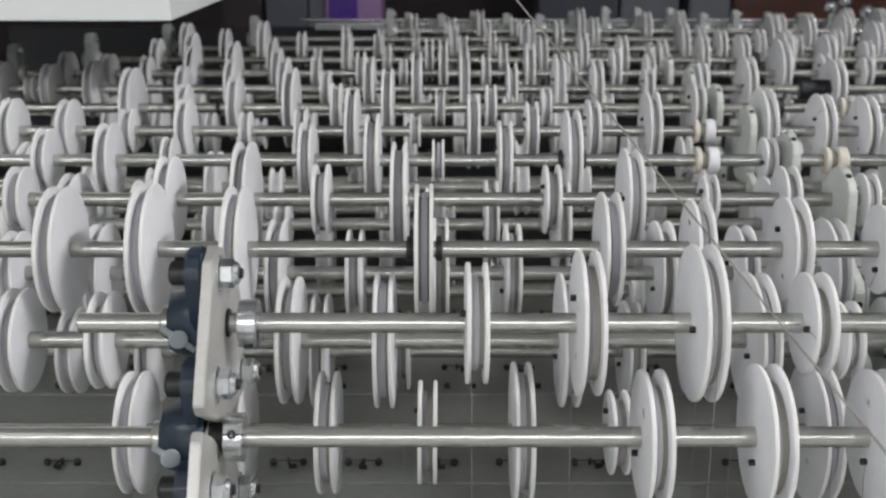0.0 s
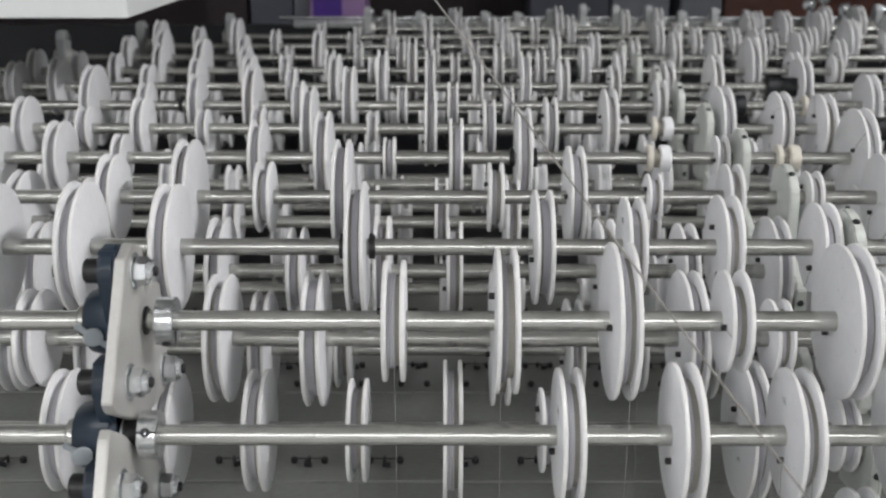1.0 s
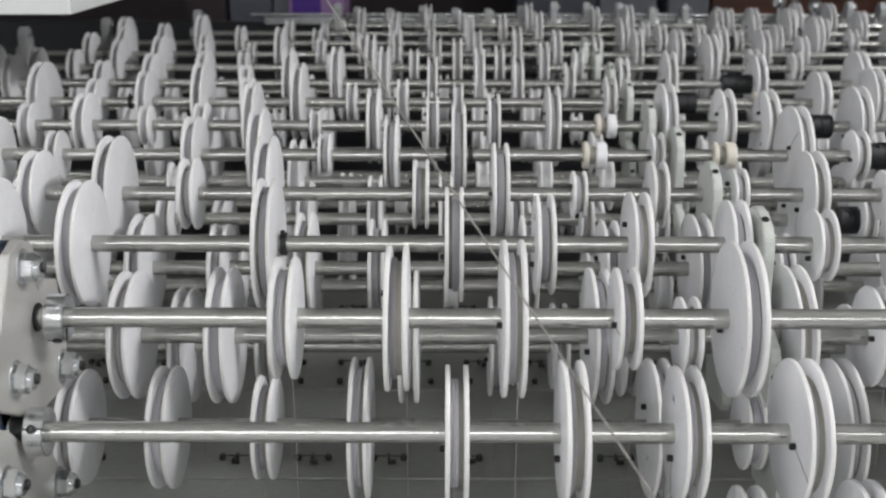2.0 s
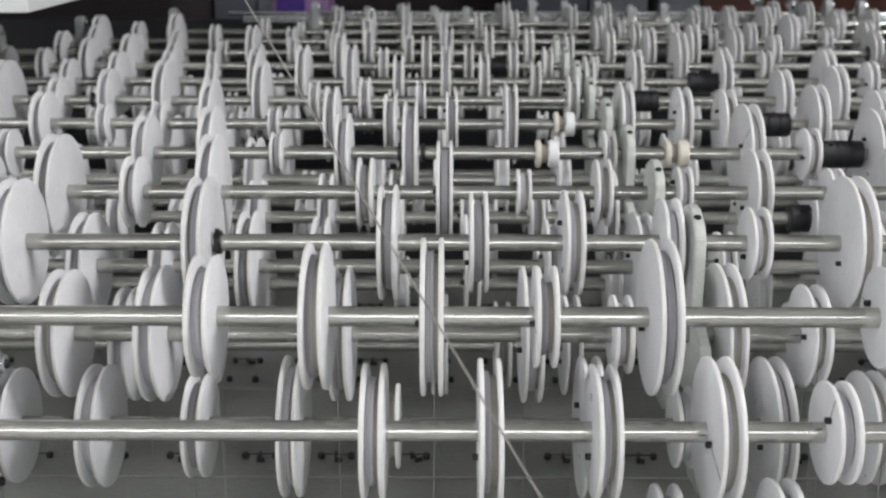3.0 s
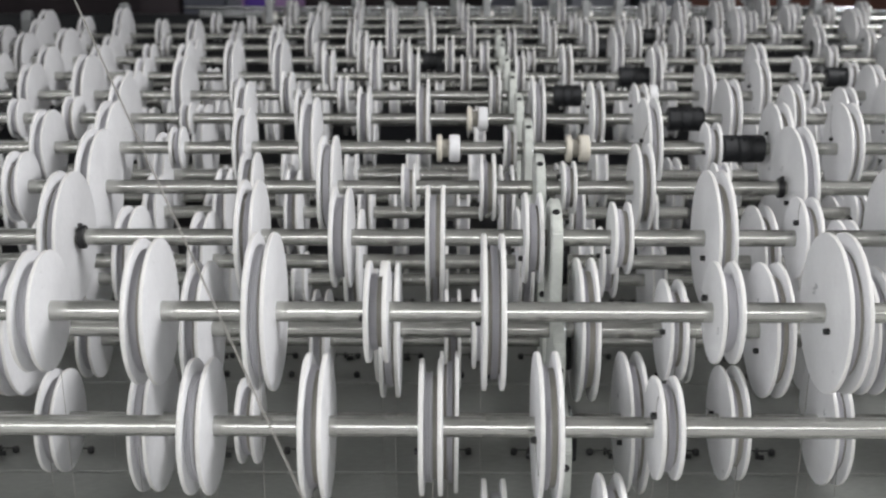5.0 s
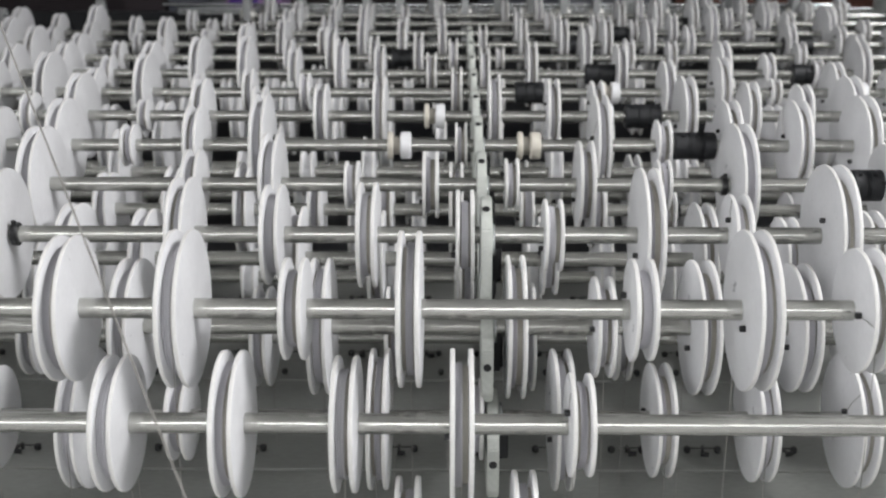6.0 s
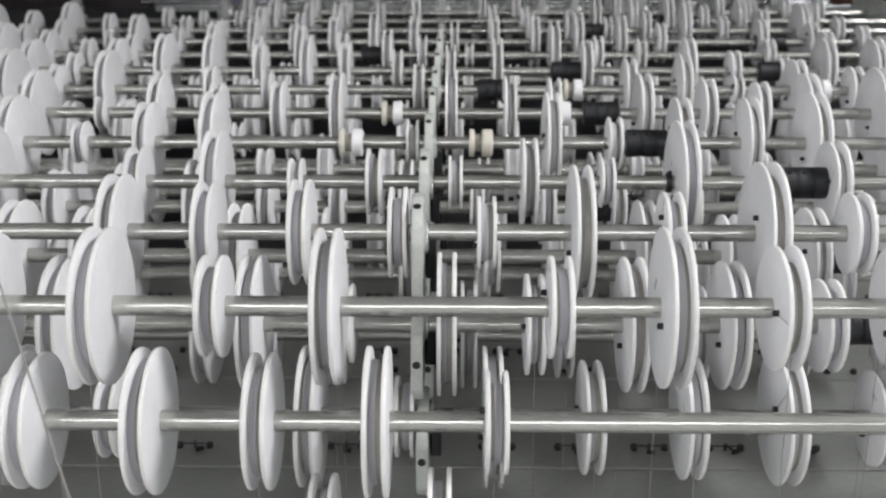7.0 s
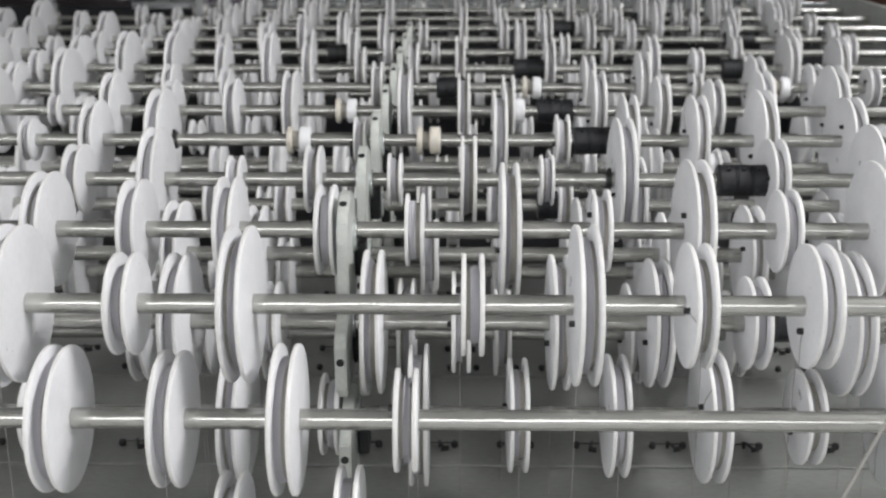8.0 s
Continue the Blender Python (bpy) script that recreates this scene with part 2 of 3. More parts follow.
# ---------- shafts ----------
S = 0.264
UP = [(1.088 + S * k, 1.0) for k in range(12)]
UP[0], UP[1], UP[2] = (1.090, 1.002), (1.353, 1.0015), (1.616, 0.999)
LOW = [(1.028 + S * k, 0.9065) for k in range(9)]
DEEP = [(0.989 + S * k, 0.805) for k in range(8)]
ROD = 0.0102
LEFT_END = {7: -1.08, 8: -0.965, 9: -0.815, 10: -0.60, 11: -0.18}


def shaft(y, z, x0, x1, label="bright turned steel shaft carrying white pulleys"):
    ob = put("shaft", mesh_of("shaft", rod(x1 - x0, ROD), STEEL), None, (x0, y, z))
    return tagged(ob, label, "shaft", "parallel steel shafts")


for k, (y, z) in enumerate(UP):
    if k == 0:
        shaft(y, z, -0.365, 2.0)
    elif k == 1:
        shaft(y, z, -1.5, -0.024)
        shaft(y, z, -0.022, 2.0)
    else:
        shaft(y, z, LEFT_END.get(k, -1.5), 2.0)
for k, (y, z) in enumerate(LOW):
    shaft(y, z, -1.5, 2.0)
for k, (y, z) in enumerate(DEEP):
    shaft(y, z, -1.5, 2.0)

for x, y1 in ((-1.5, 2.85), (2.0, 4.15)):
    side = thing("side_frame", (x, 0, PZ), "grey aluminium side frame holding the shaft ends", "side frame", "side frames")
    part("plate", box(-.008, .008, .93, y1, 0.001, .45, .002), GREYBAR, side, smooth=False)
    part("foot", box(-.025, .025, .93, y1, 0.0005, .012, .002), GREYBAR, side, smooth=False, at=(-.034 if x > 0 else .034, 0, 0))

# ---------- pulleys ----------
BUILT = {}


def flange_mesh(r, w):
    key = ("f", r, w)
    if key not in BUILT:
        e = w * 0.26
        prof = [(-w / 2, ROD), (-w / 2, r - e), (-w / 2 + e * .3, r - e * .3), (-w / 2 + e, r), (w / 2 - e, r), (w / 2 - e * .3, r - e * .3), (w / 2, r - e), (w / 2, ROD)]
        me = mesh_of("flange", lathe(prof, 48), WHITE)
        me.materials.append(RIM)
        for p in me.polygons:
            if abs(p.normal.x) < 0.5:
                p.material_index = 1
        BUILT[key] = me
    return BUILT[key]


def hub_mesh(r, gap):
    key = ("h", r, gap)
    if key not in BUILT:
        h = gap / 2
        BUILT[key] = mesh_of("spool", lathe([(-h, ROD), (-h, r), (h, r), (h, ROD)], 36), HUB)
    return BUILT[key]


def wind_mesh(r, gap, n):
    """Thread laid in ribs over one part of the groove; the bare spool shows beside it."""
    key = ("w", r, gap, n)
    if key not in BUILT:
        rnd = random.Random(n)
        lo = -gap / 2 + .0002 + rnd.choice((0, 0, 0, .12, .3)) * gap
        hi = min(gap / 2 - .0004, lo + gap * rnd.uniform(.42, .72))
        ribs = rnd.randint(3, 5)
        high = rnd.uniform(.0028, .0055)
        prof = [(lo, r + .0001)]
        for i in range(ribs):
            a, c = lo + (hi - lo) * i / ribs, lo + (hi - lo) * (i + 1) / ribs
            up = high * rnd.uniform(.7, 1.1)
            prof += [(a + (c - a) * .12, r + up * .7), (a + (c - a) * .5, r + up), (a + (c - a) * .85, r + up * .75), (c, r + up * rnd.uniform(.05, .4))]
        prof.append((hi + .0002, r + .0001))
        BUILT[key] = mesh_of("thread_winding", lathe(prof, 40, False), THREAD)
    return BUILT[key]


def strand_mesh(name, points, r, mat):
    """A round cord along points."""
    bm = bmesh.new()
    rings = []
    for i, p in enumerate(points):
        d = (Vector(points[min(i + 1, len(points) - 1)]) - Vector(points[max(i - 1, 0)])).normalized()
        u = d.orthogonal().normalized()
        v = d.cross(u)
        rings.append([bm.verts.new(Vector(p) + (u * math.cos(a) + v * math.sin(a)) * r) for a in (0, 1.047, 2.094, 3.142, 4.189, 5.236)])
    for a, b in zip(rings, rings[1:]):
        for i in range(6):
            j = (i + 1) % 6
            bm.faces.new((a[i], a[j], b[j], b[i]))
    bmesh.ops.recalc_face_normals(bm, faces=bm.faces)
    return mesh_of(name, bm, mat)


CORD = material("pale_cord", (0.27, 0.26, 0.24), 0.8, vary=0.15, grain=600)


def tail_mesh(r, n):
    """A thread that runs over the flange from its rim to the set screw."""
    key = ("t", r, n)
    if key not in BUILT:
        rnd = random.Random(n + 40)
        a, pts = rnd.uniform(-.6, .6), []
        for i in range(9):
            f = i / 8
            rad = .025 + (r - .025) * f
            pts.append((-.0003 - .0012 * math.sin(math.pi * f) * rnd.uniform(.3, 1), math.sin(a * f) * rad, math.cos(a * f) * rad))
        BUILT[key] = strand_mesh("thread_tail", pts, .00035, CORD)
    return BUILT[key]


PENCIL = material("pencil_grey", (0.16, 0.16, 0.17), 0.8, vary=0.2, grain=400)


def mark_mesh(n):
    """A few short pencil strokes on the face of a flange."""
    key = ("m", n)
    if key not in BUILT:
        rnd = random.Random(n + 70)
        strokes = []
        for i in range(rnd.randint(3, 5)):
            b = box(-.0002, .0001, -.0004, .0004, -.0035, .0035)
            strokes.append(moved(b, Matrix.Translation((0, .0035 * i + rnd.uniform(-.001, .001), rnd.uniform(-.001, .001))) @ Matrix.Rotation(rnd.uniform(-.7, .7), 4, "X")))
        BUILT[key] = mesh_of("pencil_mark", join(*strokes), PENCIL, False)
    return BUILT[key]


ME_SCREW = mesh_of("set_screw", lathe([(0, .0015), (0, .0028), (.0005, .0034), (.0065, .0034), (.0065, 0)], 12, False), BLACK)
NP = [0]


def pulley(x, y, z, r, width=0.0225, label=""):
    NP[0] += 1
    rnd = random.Random(NP[0])
    r = round(r * 1000) / 1000
    w = 0.0048 if r > 0.045 else 0.0042
    gap = width - 2 * w
    hr = round(max(r - 0.016 if r > .05 else r * .74, .018), 3)
    size = "large" if r > .075 else "medium" if r > .05 else "small"
    t = thing("pulley", (x, y, z), label or size + " white plastic grooved pulley wound with white thread", "pulley", "pulleys on the shafts", (rnd.uniform(0, 360), 0, 0))
    put("flange", flange_mesh(r, w), t, (-(gap + w) / 2, 0, 0), (0, rnd.uniform(-.5, .5), 0))
    put("flange", flange_mesh(r, w), t, ((gap + w) / 2, 0, 0), (0, rnd.uniform(-.5, .5), 0))
    put("spool", hub_mesh(hr, gap), t)
    put("thread_winding", wind_mesh(hr, gap, NP[0] % 9), t, label="wound white thread")
    put("set_screw", ME_SCREW, t, (-width / 2 - .0055, 0, .025 if r > .045 else .0165), label="black set screw")
    if r > .048 and rnd.random() < .35:
        put("pencil_mark", mark_mesh(NP[0] % 4), t, (-width / 2 - .0001, -.006, -.034), label="small grey pencil strokes")
    if r > .045 and rnd.random() < .4:
        put("thread_tail", tail_mesh(r, NP[0] % 4), t, (-width / 2 - .0004, 0, 0), label="loose end of grey thread")
    return t


# along each shaft: the place of each pulley and its radius
PULLEYS = {}
PULLEYS["U0"] = (.0335, 0.061, 0.1445, 0.073, 0.259, 0.079, 0.371, 0.051, 0.485, 0.0785, 0.7135, 0.051, 0.824, 0.0795, 0.934, 0.0615, 1.051, 0.062)
PULLEYS["L0"] = (.2035, 0.066, 0.315, 0.071, 0.425, 0.0665, 0.536, 0.073, 0.650, 0.0505)
PULLEYS["B0"] = (0.485, .059, 0.596, .065)
PULLEYS["B1"] = (-0.362, 0.072, -0.24, 0.068, -0.135, 0.072, -0.018, 0.061, 0.093, 0.083, 0.207, 0.05, 0.441, 0.083, 0.551, 0.048, 0.654, 0.083, 0.769, 0.067, 0.884, 0.0715, 0.994, 0.0785, 1.106, 0.0555, 1.21, 0.085)
PULLEYS["L1"] = (-0.504, 0.062, -0.401, 0.058, -0.18, 0.0755, -0.069, 0.081, 0.149, 0.08, 0.372, 0.081, 0.479, 0.047, 0.6, 0.085, 0.703, 0.06, 0.818, 0.08, 0.932, 0.0755, 1.046, 0.055, 1.154, 0.085)
PULLEYS["B2"] = (-0.516, .060, -0.405, .072, -0.170, .080, -0.057, .055, 0.263, .070, 0.350, .060, 0.445, .070, 0.628, .075, 0.760, .06, 0.941, .070, 1.08, .06, 1.224, .08)
PULLEYS["U1"] = (-0.465, 0.077, -0.358, 0.08, -0.249, 0.077, -0.023, 0.0795, 0.202, 0.07, 0.311, 0.061, 0.424, 0.0635, 0.541, 0.055, 0.647, 0.044, 0.76, 0.0825, 0.869, 0.05, 0.981, 0.086, 1.091, 0.05, 1.201, 0.085)
PULLEYS["L2"] = (-0.600, .06, -0.480, .07, -0.231, .076, -0.123, .062, -0.003, .078, 0.097, .07, 0.308, .074, 0.420, .068, 0.544, .078, 0.66, .05, 0.872, .08, 0.99, .06, 1.104, .07, 1.22, .06)
PULLEYS["U2"] = (-0.607, 0.047, -0.393, 0.062, -0.283, 0.083, -0.174, 0.051, -0.062, 0.083, 0.156, 0.05, 0.269, 0.074, 0.382, 0.034, 0.494, 0.048, 0.609, 0.038, 0.713, 0.063, 0.824, 0.036, 0.931, 0.088, 1.145, 0.059, 1.287, 0.08)
PULLEYS["U3"] = (-0.656, 0.053, -0.553, 0.062, -0.452, 0.04, -0.224, 0.063, -0.116, 0.077, -0.008, 0.035, 0.102, 0.066, 0.212, 0.084, 0.538, 0.038, 0.765, 0.083, 0.868, 0.043, 0.975, 0.075, 1.086, 0.075, 1.192, 0.083, 1.335, 0.072)
PULLEYS["U4"] = (-0.806, .062, -0.700, .060, -0.589, .042, -0.482, .060, -0.369, .037, -0.265, .042, -0.169, .080, -0.052, .030, 0.057, .070, 0.166, .056, 0.280, .06, 0.389, .075, 0.60, .080, 0.708, .070, 0.79, .066, 0.955, .075, 1.072, .065, 1.170, .06, 1.258, .075, 1.388, .085)
PULLEYS["U5"] = (-0.649, .084, -0.541, .049, -0.434, .066, -0.317, .084, -0.222, .052, -0.115, .082, -0.006, .039, 0.100, .049, 0.216, .040, 0.531, .054, 0.966, .067, 1.077, .074, 1.191, .030, 1.311, .065, 1.430, .050, 1.550, .044)
PULLEYS["U6"] = (-1.015, .064, -0.953, .030, -0.907, .058, -0.807, .066, -0.601, .053, -0.487, .069, -0.366, .073, -0.271, .043, -0.169, .075, -0.060, .085, 0.050, .086, 0.159, .062, 0.267, .082, 0.355, .065, 0.473, .049, 0.595, .060, 0.702, .075, 0.905, .069, 1.136, .077, 1.242, .048, 1.356, .035, 1.449, .077, 1.562, .073)
PULLEYS["U7"] = (-0.950, .055, -0.843, .050, -0.749, .046, -0.633, .071, -0.529, .081, -0.419, .064, -0.321, .043, -0.207, .055, -0.100, .036, 0.001, .083, 0.109, .048, 0.218, .076, 0.324, .057, 0.435, .064, 0.522, .050, 0.640, .029, 0.852, .086, 0.962, .050, 1.070, .043, 1.390, .042, 1.531, .062, 1.672, .049)
PULLEYS["U8"] = (-0.785, .060, -0.689, .077, -0.575, .050, -0.469, .064, -0.344, .034, -0.263, .076, -0.154, .045, -0.037, .057, 0.056, .070, 0.165, .050, 0.274, .070, 0.383, .076, 0.492, .070, 0.602, .054, 0.711, .073, 0.820, .073, 0.937, .080, 1.053, .073, 1.163, .054, 1.434, .063, 1.572, .055, 1.710, .048)
TIERS = {"U": UP, "L": LOW, "B": DEEP}
for key, row in PULLEYS.items():
    y, z = TIERS[key[0]][int(key[1])]
    for x, r in zip(row[::2], row[1::2]):
        pulley(x, y, z, r, 0.0225 if r > .04 else 0.020)

# the rows furthest back and deepest down, on the same pitch of 0.113 m
far = random.Random(11)
heap = bmesh.new()


def add_far(me, m):
    had = len(heap.verts)
    heap.from_mesh(me)
    heap.verts.ensure_lookup_table()
    for v in heap.verts[had:]:
        v.co = m @ v.co


for tier, first, last, x0, x1 in (("U", 9, 11, -1.15, 1.95), ("L", 3, 7, -0.85, 1.6), ("B", 3, 5, -0.8, 1.5)):
    for k in range(first, last + 1):
        y, z = TIERS[tier][k]
        off = far.uniform(-.03, .03)
        lo = max(x0, LEFT_END.get(k, x0) + .06) if tier == "U" else x0
        for i in range(int((x1 - lo) / .113)):
            x = lo + off + .113 * i
            if far.random() < 0.12 or abs(x - .571) < .03:
                continue
            r = far.choice((.036, .045, .052, .06, .06, .066, .072, .078, .084))
            if tier == "U" or (tier == "L" and k == 3):
                pulley(x, y, z, r, 0.0225 if r > .04 else .020)
                continue
            for sx in (-.009, .009):
                add_far(flange_mesh(r, .0048), Matrix.Translation((x + sx, y, z)))
            add_far(hub_mesh(round(r * .76, 3), .0132), Matrix.Translation((x, y, z)))
tagged(put("far_pulleys", mesh_of("far_pulleys", heap, WHITE)), "many white plastic pulleys on the deep rear shafts", "pulleys", kind="stuff").data.materials.append(RIM)


# ---------- rollers, couplings, collars ----------
ME_R1 = mesh_of("ring", lathe([(-.0045, ROD), (-.0045, .021), (-.003, .023), (.003, .023), (.0045, .021), (.0045, ROD)], 32), CREAM)
ME_R2 = mesh_of("ring", lathe([(-.009, ROD), (-.009, .020), (-.007, .0225), (.007, .0225), (.009, .020), (.009, ROD)], 32), WHITE)
ME_R3 = mesh_of("ring", lathe([(-.009, ROD), (-.009, .020), (-.007, .0225), (.007, .0225), (.009, .020), (.009, ROD)], 32), CREAM)
ME_SL = mesh_of("sleeve", lathe([(-.008, ROD), (-.008, .015), (.008, .015), (.008, ROD)], 24), HUB)


def roller(x, y, z, cream):
    t = thing("roller", (x, y, z), "small cream plastic double roller on steel shaft" if cream else "small white plastic double roller on steel shaft", "roller", "small rollers")
    put("ring", ME_R1, t, (-.013, 0, 0), label="thin ring")
    put("ring", ME_R3 if cream else ME_R2, t, (.012, 0, 0))
    put("sleeve", ME_SL, t, (-.001, 0, 0))


for x, k, c in ((0.435, 3, 0), (0.648, 3, 1), (0.488, 4, 0), (0.80, 4, 0), (0.848, 5, 0), (1.36, 5, 0)):
    roller(x, *UP[k], c)


def coupling(x0, x1, y, z, r=0.0225):
    t = thing("coupling", (x0, y, z), "black rubber sleeve coupling on a steel shaft", "coupling", "black couplings")
    n = x1 - x0
    prof = [(0, ROD), (0, r - .002), (.002, r)]
    for f in (.31, .36, .62, .67):
        prof += [(n * f, r), (n * f + .0005, r - .0012), (n * f + .0015, r - .0012), (n * f + .002, r)]
    part("sleeve", lathe(prof + [(n - .002, r), (n, r - .002), (n, ROD)], 36), RUBBER, t)
    for f in (.2, .5, .8):
        part("set_screw", rod(.003, .003, .0005, 10), BLACK, t, at=(n * f, -r * .6, r * .8), turn=(0, -90, 0))


for k, a, b in ((2, 1.066, 1.136), (3, .887, .955), (4, .844, .910), (5, 0.652, 0.711), (6, 0.825, 0.912), (7, 0.368, 0.418), (8, 0.819, 0.87), (9, 0.977, 1.06), (10, 1.245, 1.317), (6, 1.3, 1.38), (8, 1.42, 1.5)):
    coupling(a, b, *UP[k])
coupling(.826, .890, *LOW[3])
coupling(1.069, 1.112, *LOW[1])
coupling(1.11, 1.149, *LOW[2])


def black_collar(x, y, z):
    t = thing("locking_collar", (x, y, z), "thin black steel locking collar on a shaft", "collar", "black collars")
    part("ring", lathe([(-.004, ROD), (-.004, .0135), (-.003, .0145), (.003, .0145), (.004, .0135), (.004, ROD)], 28), BLACK, t)
    part("screw", rod(.006, .003, .0005, 10), BLACK, t, at=(0, -.006, .0125), turn=(0, -90, 0))


for x, k in ((-.0405, 1), (-.005, 1), (.912, 2), (.232, 3), (-.47, 5), (.1945, 3)):
    black_collar(x, *UP[k])


def bright_collar(x, y, z, turn):
    t = thing("shaft_collar", (x, y, z), "bright machined steel clamping collar with screw", "collar", "bright collars", (turn, 0, 0))
    part("ring", lathe([(-.0085, ROD), (-.0095, .0225), (-.0085, .0238), (.0085, .0238), (.0095, .0225), (.0085, ROD)], 40), BRIGHT, t)
    part("screw", lathe([(-.001, .002), (-.001, .0035), (.002, .0045), (.0028, .0045), (.0028, .002)], 14), BLACK, t, "dark screw socket", at=(0, 0, .0228), turn=(0, -90, 0))
    part("slit", box(-.0098, .0098, -.0008, .0008, .011, .0241), BLACK, t, smooth=False)


# ---------- bearing brackets ----------
def nut(parent, x, y, z, r=.0105):
    part("washer", rod(.002, r * 1.3, .0004, 24), BRIGHT, parent, at=(x, y, z))
    n = part("nut", moved(lathe([(0, 0), (0, r * .93), (.001, r * 1.04), (.0115, r * 1.04), (.013, r * .9), (.013, 0)], 6, False), Matrix.Rotation(.3, 4, "X")), BRIGHT, parent, "zinc-plated hexagon lock nut", at=(x + .002, y, z))
    part("lock_ring", lathe([(0, .004), (0, r * .85), (.004, r * .72), (.005, r * .55), (.005, .004)], 24), BRIGHT, n, at=(.013, 0, 0))
    part("bolt_end", rod(.008, .0052, .001, 16), BLACK, n, at=(.013, 0, 0))


def bracket(x, y, z, outline, nuts, label):
    """A thick plate whose right face lies at x, with lock nuts on it."""
    t = thing("bearing_bracket", (x, y, z), label, "bearing bracket", "bearing brackets")
    part("plate", slab(outline, -.0105, 0, .0013), ALU, t, "thick milled aluminium plate", smooth=False)
    for p, q in nuts:
        nut(t, 0, p, q, .0138)
    return t


def flange_bearing(x, y, z, ends, long=.027):
    """A cast two-bolt bearing behind the plate; its shaft runs through the origin."""
    t = thing("flange_bearing", (x, y, z), "navy blue painted cast flange bearing on steel shaft", "bearing", "flange bearings")
    (ya, za), (yb, zb) = ends
    lean = Matrix.Rotation(math.atan2(-(ya - yb), za - zb), 4, "X")
    half = math.hypot(ya - yb, za - zb) / 2
    mid = Matrix.Translation((0, (ya + yb) / 2, (za + zb) / 2))
    prof = []
    for c, a0, r in ((half, 10, .027), (0, 50, .048), (0, 130, .048), (-half, 170, .027)):
        for da in ((-10, 10, 35, 60) if c > 0 else (0,) if c == 0 else (-60, -35, -10, 10)):
            prof.append((math.sin(radians(a0 + da)) * r, c + math.cos(radians(a0 + da)) * r))
    ring = prof + [(-p, q) for p, q in reversed(prof)]
    foot = moved(slab(ring, -.018, -.0005, .003), mid @ lean)
    part("housing", join(foot, lathe([(-.044, .014), (-.044, .027), (-.040, .031), (-.018, .037), (-.006, .038), (-.0005, .034), (-.0005, .014)], 40)), NAVY, t)
    part("inner_ring", lathe([(-.054, ROD), (-.054, .015), (-.052, .0165), (-.043, .0165), (-.043, ROD)], 28), STEEL, t)
    part("seal", lathe([(-.001, ROD), (-.001, .019), (.0015, .0185), (.0015, ROD)], 28), BRIGHT, t)
    part("sleeve", rod(long, .0145, .001, 28), BLACK, t, "dark inner sleeve", at=(0.001, 0, 0))
    for yy, zz in ends:
        part("bolt_head", lathe([(-.036, .004), (-.036, .010), (-.034, .0122), (-.0185, .0122), (-.0185, 0)], 22, False), BLACK, t, "black socket bolt head", at=(0, yy, zz))
    nip = part("grease_cap", lathe([(0, 0), (0, .0085), (.0015, .0095), (.003, .0095), (.004, .0085), (.004, 0)], 20, False), CAP, t, "translucent grey grease cap with wings", at=(-.030, -.040, -.002), turn=(0, 0, -70))
    part("wing", box(-.001, .002, -.003, .003, -.021, .021, .001), CAP, nip, at=(.001, 0, 0), turn=(48, 0, 0))
    return t


CAP = material("grey_nylon", (0.30, 0.33, 0.35), 0.5, vary=0.08)
PLATE = [(-.052, .080), (-.131, -.033), (-.124, -.045), (-.032, -.096), (.060, -.100), (.080, -.050), (.064, .020), (.030, .030), (.012, .022), (.004, .034), (.012, .062), (.006, .076), (-.024, .088)]
LOWER = [(-.140, -.053), (-.150, -.060), (-.178, -.105), (-.236, -.235), (-.120, -.290), (-.040, -.290), (.030, -.190), (-.005, -.140), (-.040, -.129), (-.061, -.112), (-.096, -.080)]
PX = -.216
bracket(PX, *UP[0], PLATE, ((-.027, .0607), (-.0723, -.0359), (.0560, -.0750)), "milled plate with three bright lock nuts holding shaft bearings")
bracket(PX, *UP[0], LOWER, ((-.1234, -.1201), (.0080, -.189), (-.165, -.215)), "milled plate with lock nuts below another plate")
flange_bearing(PX - .0112, *UP[0], ((-.027, .0607), (.0500, -.0730)), .013)
flange_bearing(PX - .0112, *LOW[0], ((-.0723 + .062, -.0359 + .0955), (.0080 + .062, -.189 + .0955)))
flange_bearing(PX - .0112, *DEEP[0], ((-.1234 + .101, -.1201 + .198), (.05, -.073)))
bright_collar(-.194, *UP[0], 150)
bright_collar(-.202, *LOW[0], 60)


# supports in the middle of the rows
TALL_BAR = [(.020, .045), (-.010, .058), (-.030, .0575), (-.058, .045), (-.069, .032), (-.0725, .012), (-.0725, -.050), (-.056, -.074), (-.020, -.086), (.020, -.086), (.032, -.050), (.032, .018)]
SHORT_BAR = [(.022, .030), (.000, .030), (-.040, .018), (-.064, .008), (-.0725, -.004), (-.0725, -.056), (-.060, -.071), (.028, -.076), (.035, -.030)]


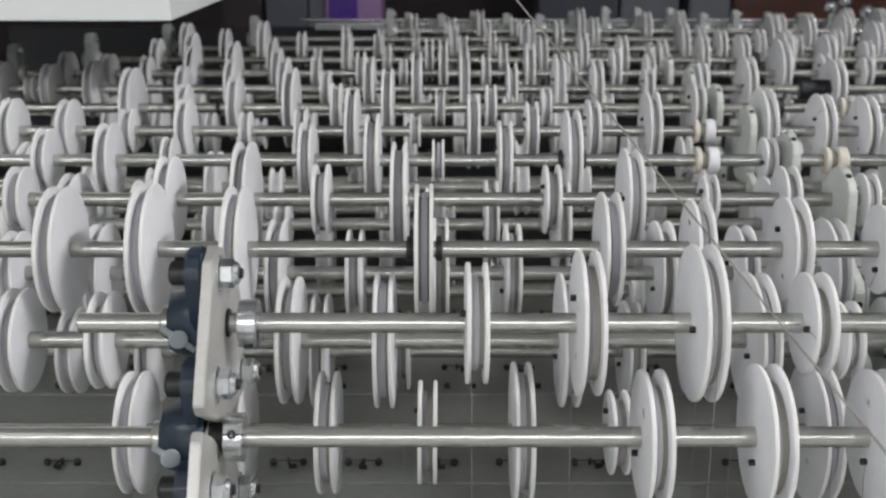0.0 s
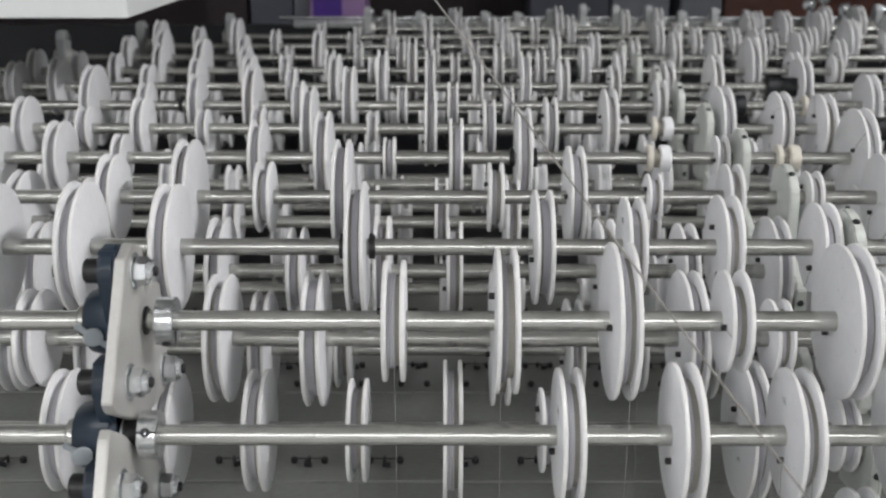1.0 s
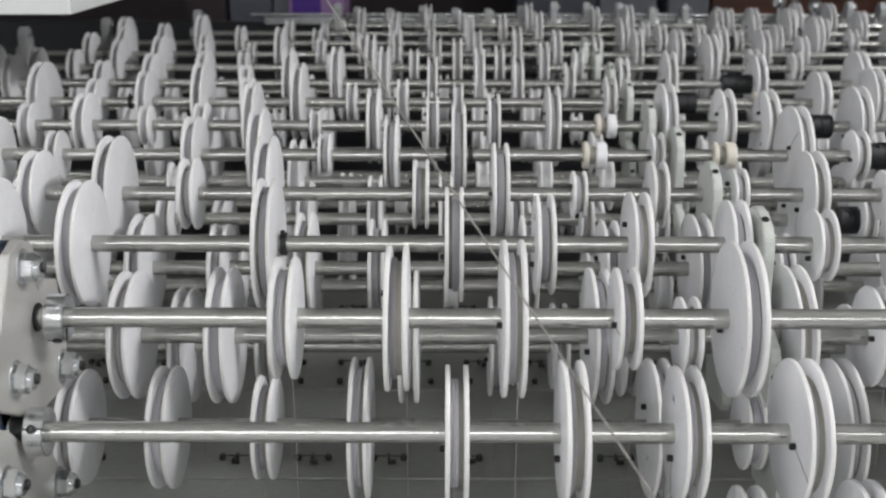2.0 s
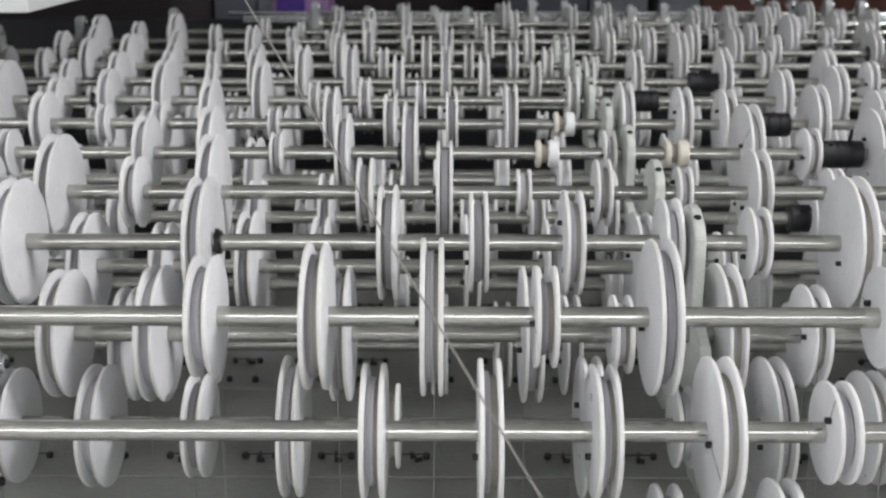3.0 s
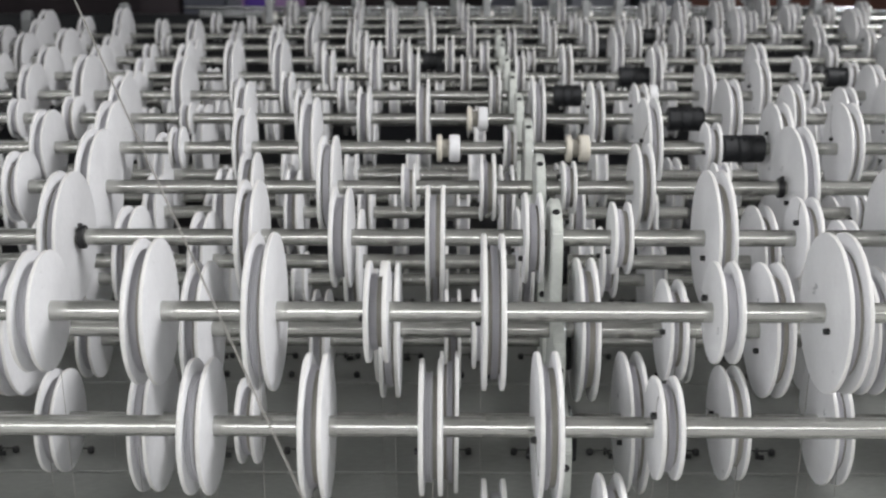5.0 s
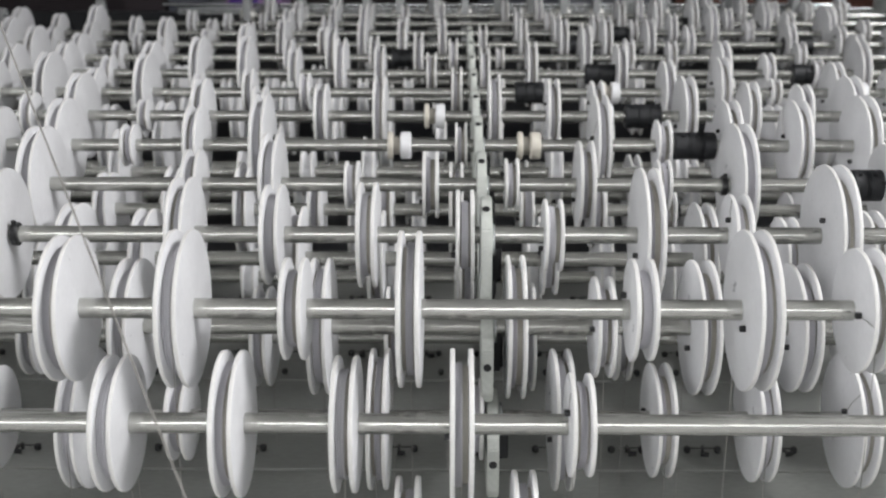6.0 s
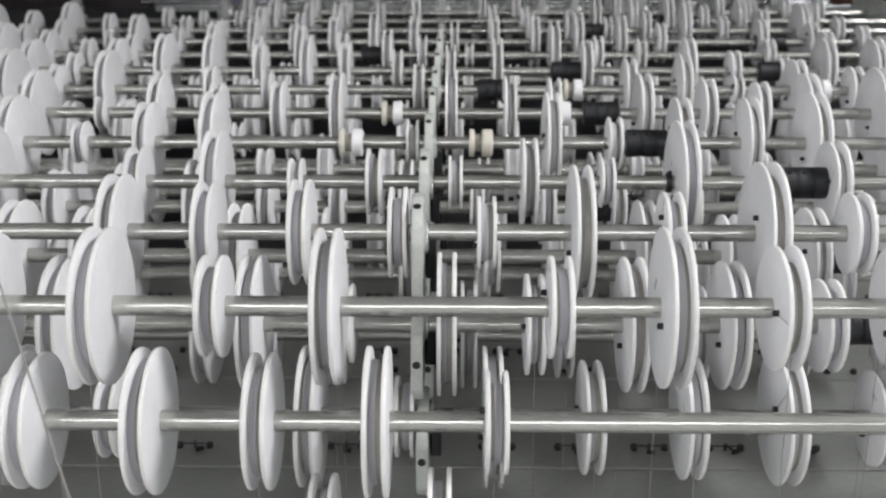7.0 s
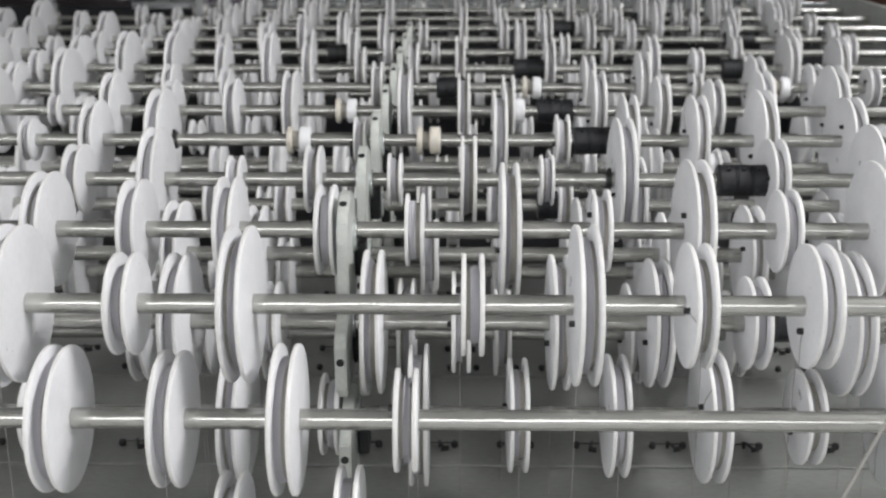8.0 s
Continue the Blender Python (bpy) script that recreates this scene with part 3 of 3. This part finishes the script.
def arm(x, y, z, tall):
    """A thick bar that reaches forward of its shaft, with a screw socket."""
    t = thing("support_arm", (x, y, z), "upright grey-green aluminium bar holding a shaft bearing", "support arm", "support arms")
    part("bar", slab(TALL_BAR if tall else SHORT_BAR, -.0065, .0070, .0018), GREYBAR, t, smooth=False)
    part("flange_ring", lathe([(.0066, ROD), (.0066, .019), (.009, .020), (.0115, .020), (.0125, .018), (.0125, ROD)], 32), BRIGHT, t)
    part("bearing_block", box(.0075, .021, .006, .036, -.056, -.0125, .003), RUBBER, t, "dark bearing block", smooth=False)
    if tall:
        up = Matrix.Translation((0, -.0455, .0502)) @ Matrix.Rotation(radians(25), 4, "X") @ Matrix.Rotation(radians(-90), 4, "Y")
    else:
        up = Matrix.Translation((0, -.072, -.0225)) @ Matrix.Rotation(radians(-90), 4, "Z")
    part("socket", moved(rod(.0015, .0046, .0003, 16), up), BLACK, t, "dark screw socket")


for k in range(1, 9):
    arm(.5652, UP[k][0], UP[k][1] - .006, True)
for k in range(1, 6):
    arm(.566, *LOW[k], False)
for k in range(1, 5):
    arm(.5725, *DEEP[k], False)


# end posts at the back, where the rows run out
def end_post(x, y, z, h):
    t = thing("end_post", (x, y, z), "grey cast end bearing post with a bright bolt", "end post", "end posts")
    part("post", slab([(-.03, -.1), (.03, -.1), (.03, h * .6), (.012, h), (-.018, h), (-.03, h * .75)], -.012, .012, .003), CASTGREY, t, smooth=False)
    part("boss", lathe([(-.024, ROD), (-.024, .022), (-.02, .024), (.02, .024), (.024, .022), (.024, ROD)], 28), ALU, t)
    part("bolt", lathe([(0, 0), (0, .009), (.008, .009), (.010, .007), (.010, 0)], 12, False), BRIGHT, t, at=(.012, -.01, h * .78))


for k, x in LEFT_END.items():
    end_post(x, *UP[k], .075)
rr = random.Random(4)
for i in range(17):
    end_post(-.12 + .113 * i, 4.06, 1.0, .06 + rr.uniform(-.01, .02))

tagged(put("rear_rail", mesh_of("rear_rail", rod(2.4, .006, .001), BRIGHT), None, (-.5, 4.12, 1.025)), "thin bright steel rail along the back", "rail")


beam = thing("rear_beam", (-.45, 4.12, .99), "bright square aluminium beam along the back of the rows", "beam")
part("profile", box(0, 2.44, 0, .05, 0, .026, .003), BRIGHT, beam, smooth=False)
part("end_cap", box(-.004, -.0005, .002, .048, .001, .025, .001), BLACK, beam, smooth=False)


def chrome_clamp(x, y, z):
    t = thing("chrome_clamp", (x, y, z), "small bright chrome clamp knob on the rear rail", "clamp", "chrome clamps")
    part("stem", moved(rod(.07, .006, .001, 16), Matrix.Rotation(radians(-90), 4, "Y")), BRIGHT, t, at=(0, 0, -.09))
    part("knob", lathe([(-.02, 0), (-.02, .012), (-.014, .019), (.006, .021), (.012, .016), (.016, 0)], 24, False), BRIGHT, t, turn=(0, 0, 35))


for x, y, z in ((1.30, 3.93, 1.088), (1.42, 3.93, 1.074), (1.385, 4.05, 1.10)):
    chrome_clamp(x, y, z)


# ---------- threads ----------
def strand(points, r, label):
    return tagged(put("thread", strand_mesh("thread", points, r, CORD)), label, "thread", "threads")


def along(a, b, f):
    return tuple(p + (q - p) * f for p, q in zip(a, b))


TA, TB = (0.072, 1.15, 1.315), (0.301, 0.789, 1.046)
strand([along(TA, TB, f) for f in (-1.6, -.8, 0, .5, 1, 1.7)], .0009, "pale thread stretched slantwise over the shafts")
TC, TD = (0.966, 0.731, 0.992), (1.007, 0.775, 1.028)
strand([along(TC, TD, f) for f in (-1.5, 0, 1, 4, 9)], .0013, "pale thread stretched slantwise beside the shafts")
hang = random.Random(8)
for key in ("L0", "B1", "L1", "B2", "U0"):
    y, z = TIERS[key[0]][int(key[1])]
    for x, r in zip(PULLEYS[key][::2], PULLEYS[key][1::2]):
        if hang.random() < .6:
            hr = max(r - .013, .018)
            yy = y + hr * hang.choice((-1, 1))
            strand([(x + hang.uniform(-.004, .004), yy, z), (x, yy, PZ)], .0004, "thin pale thread hanging from a pulley")
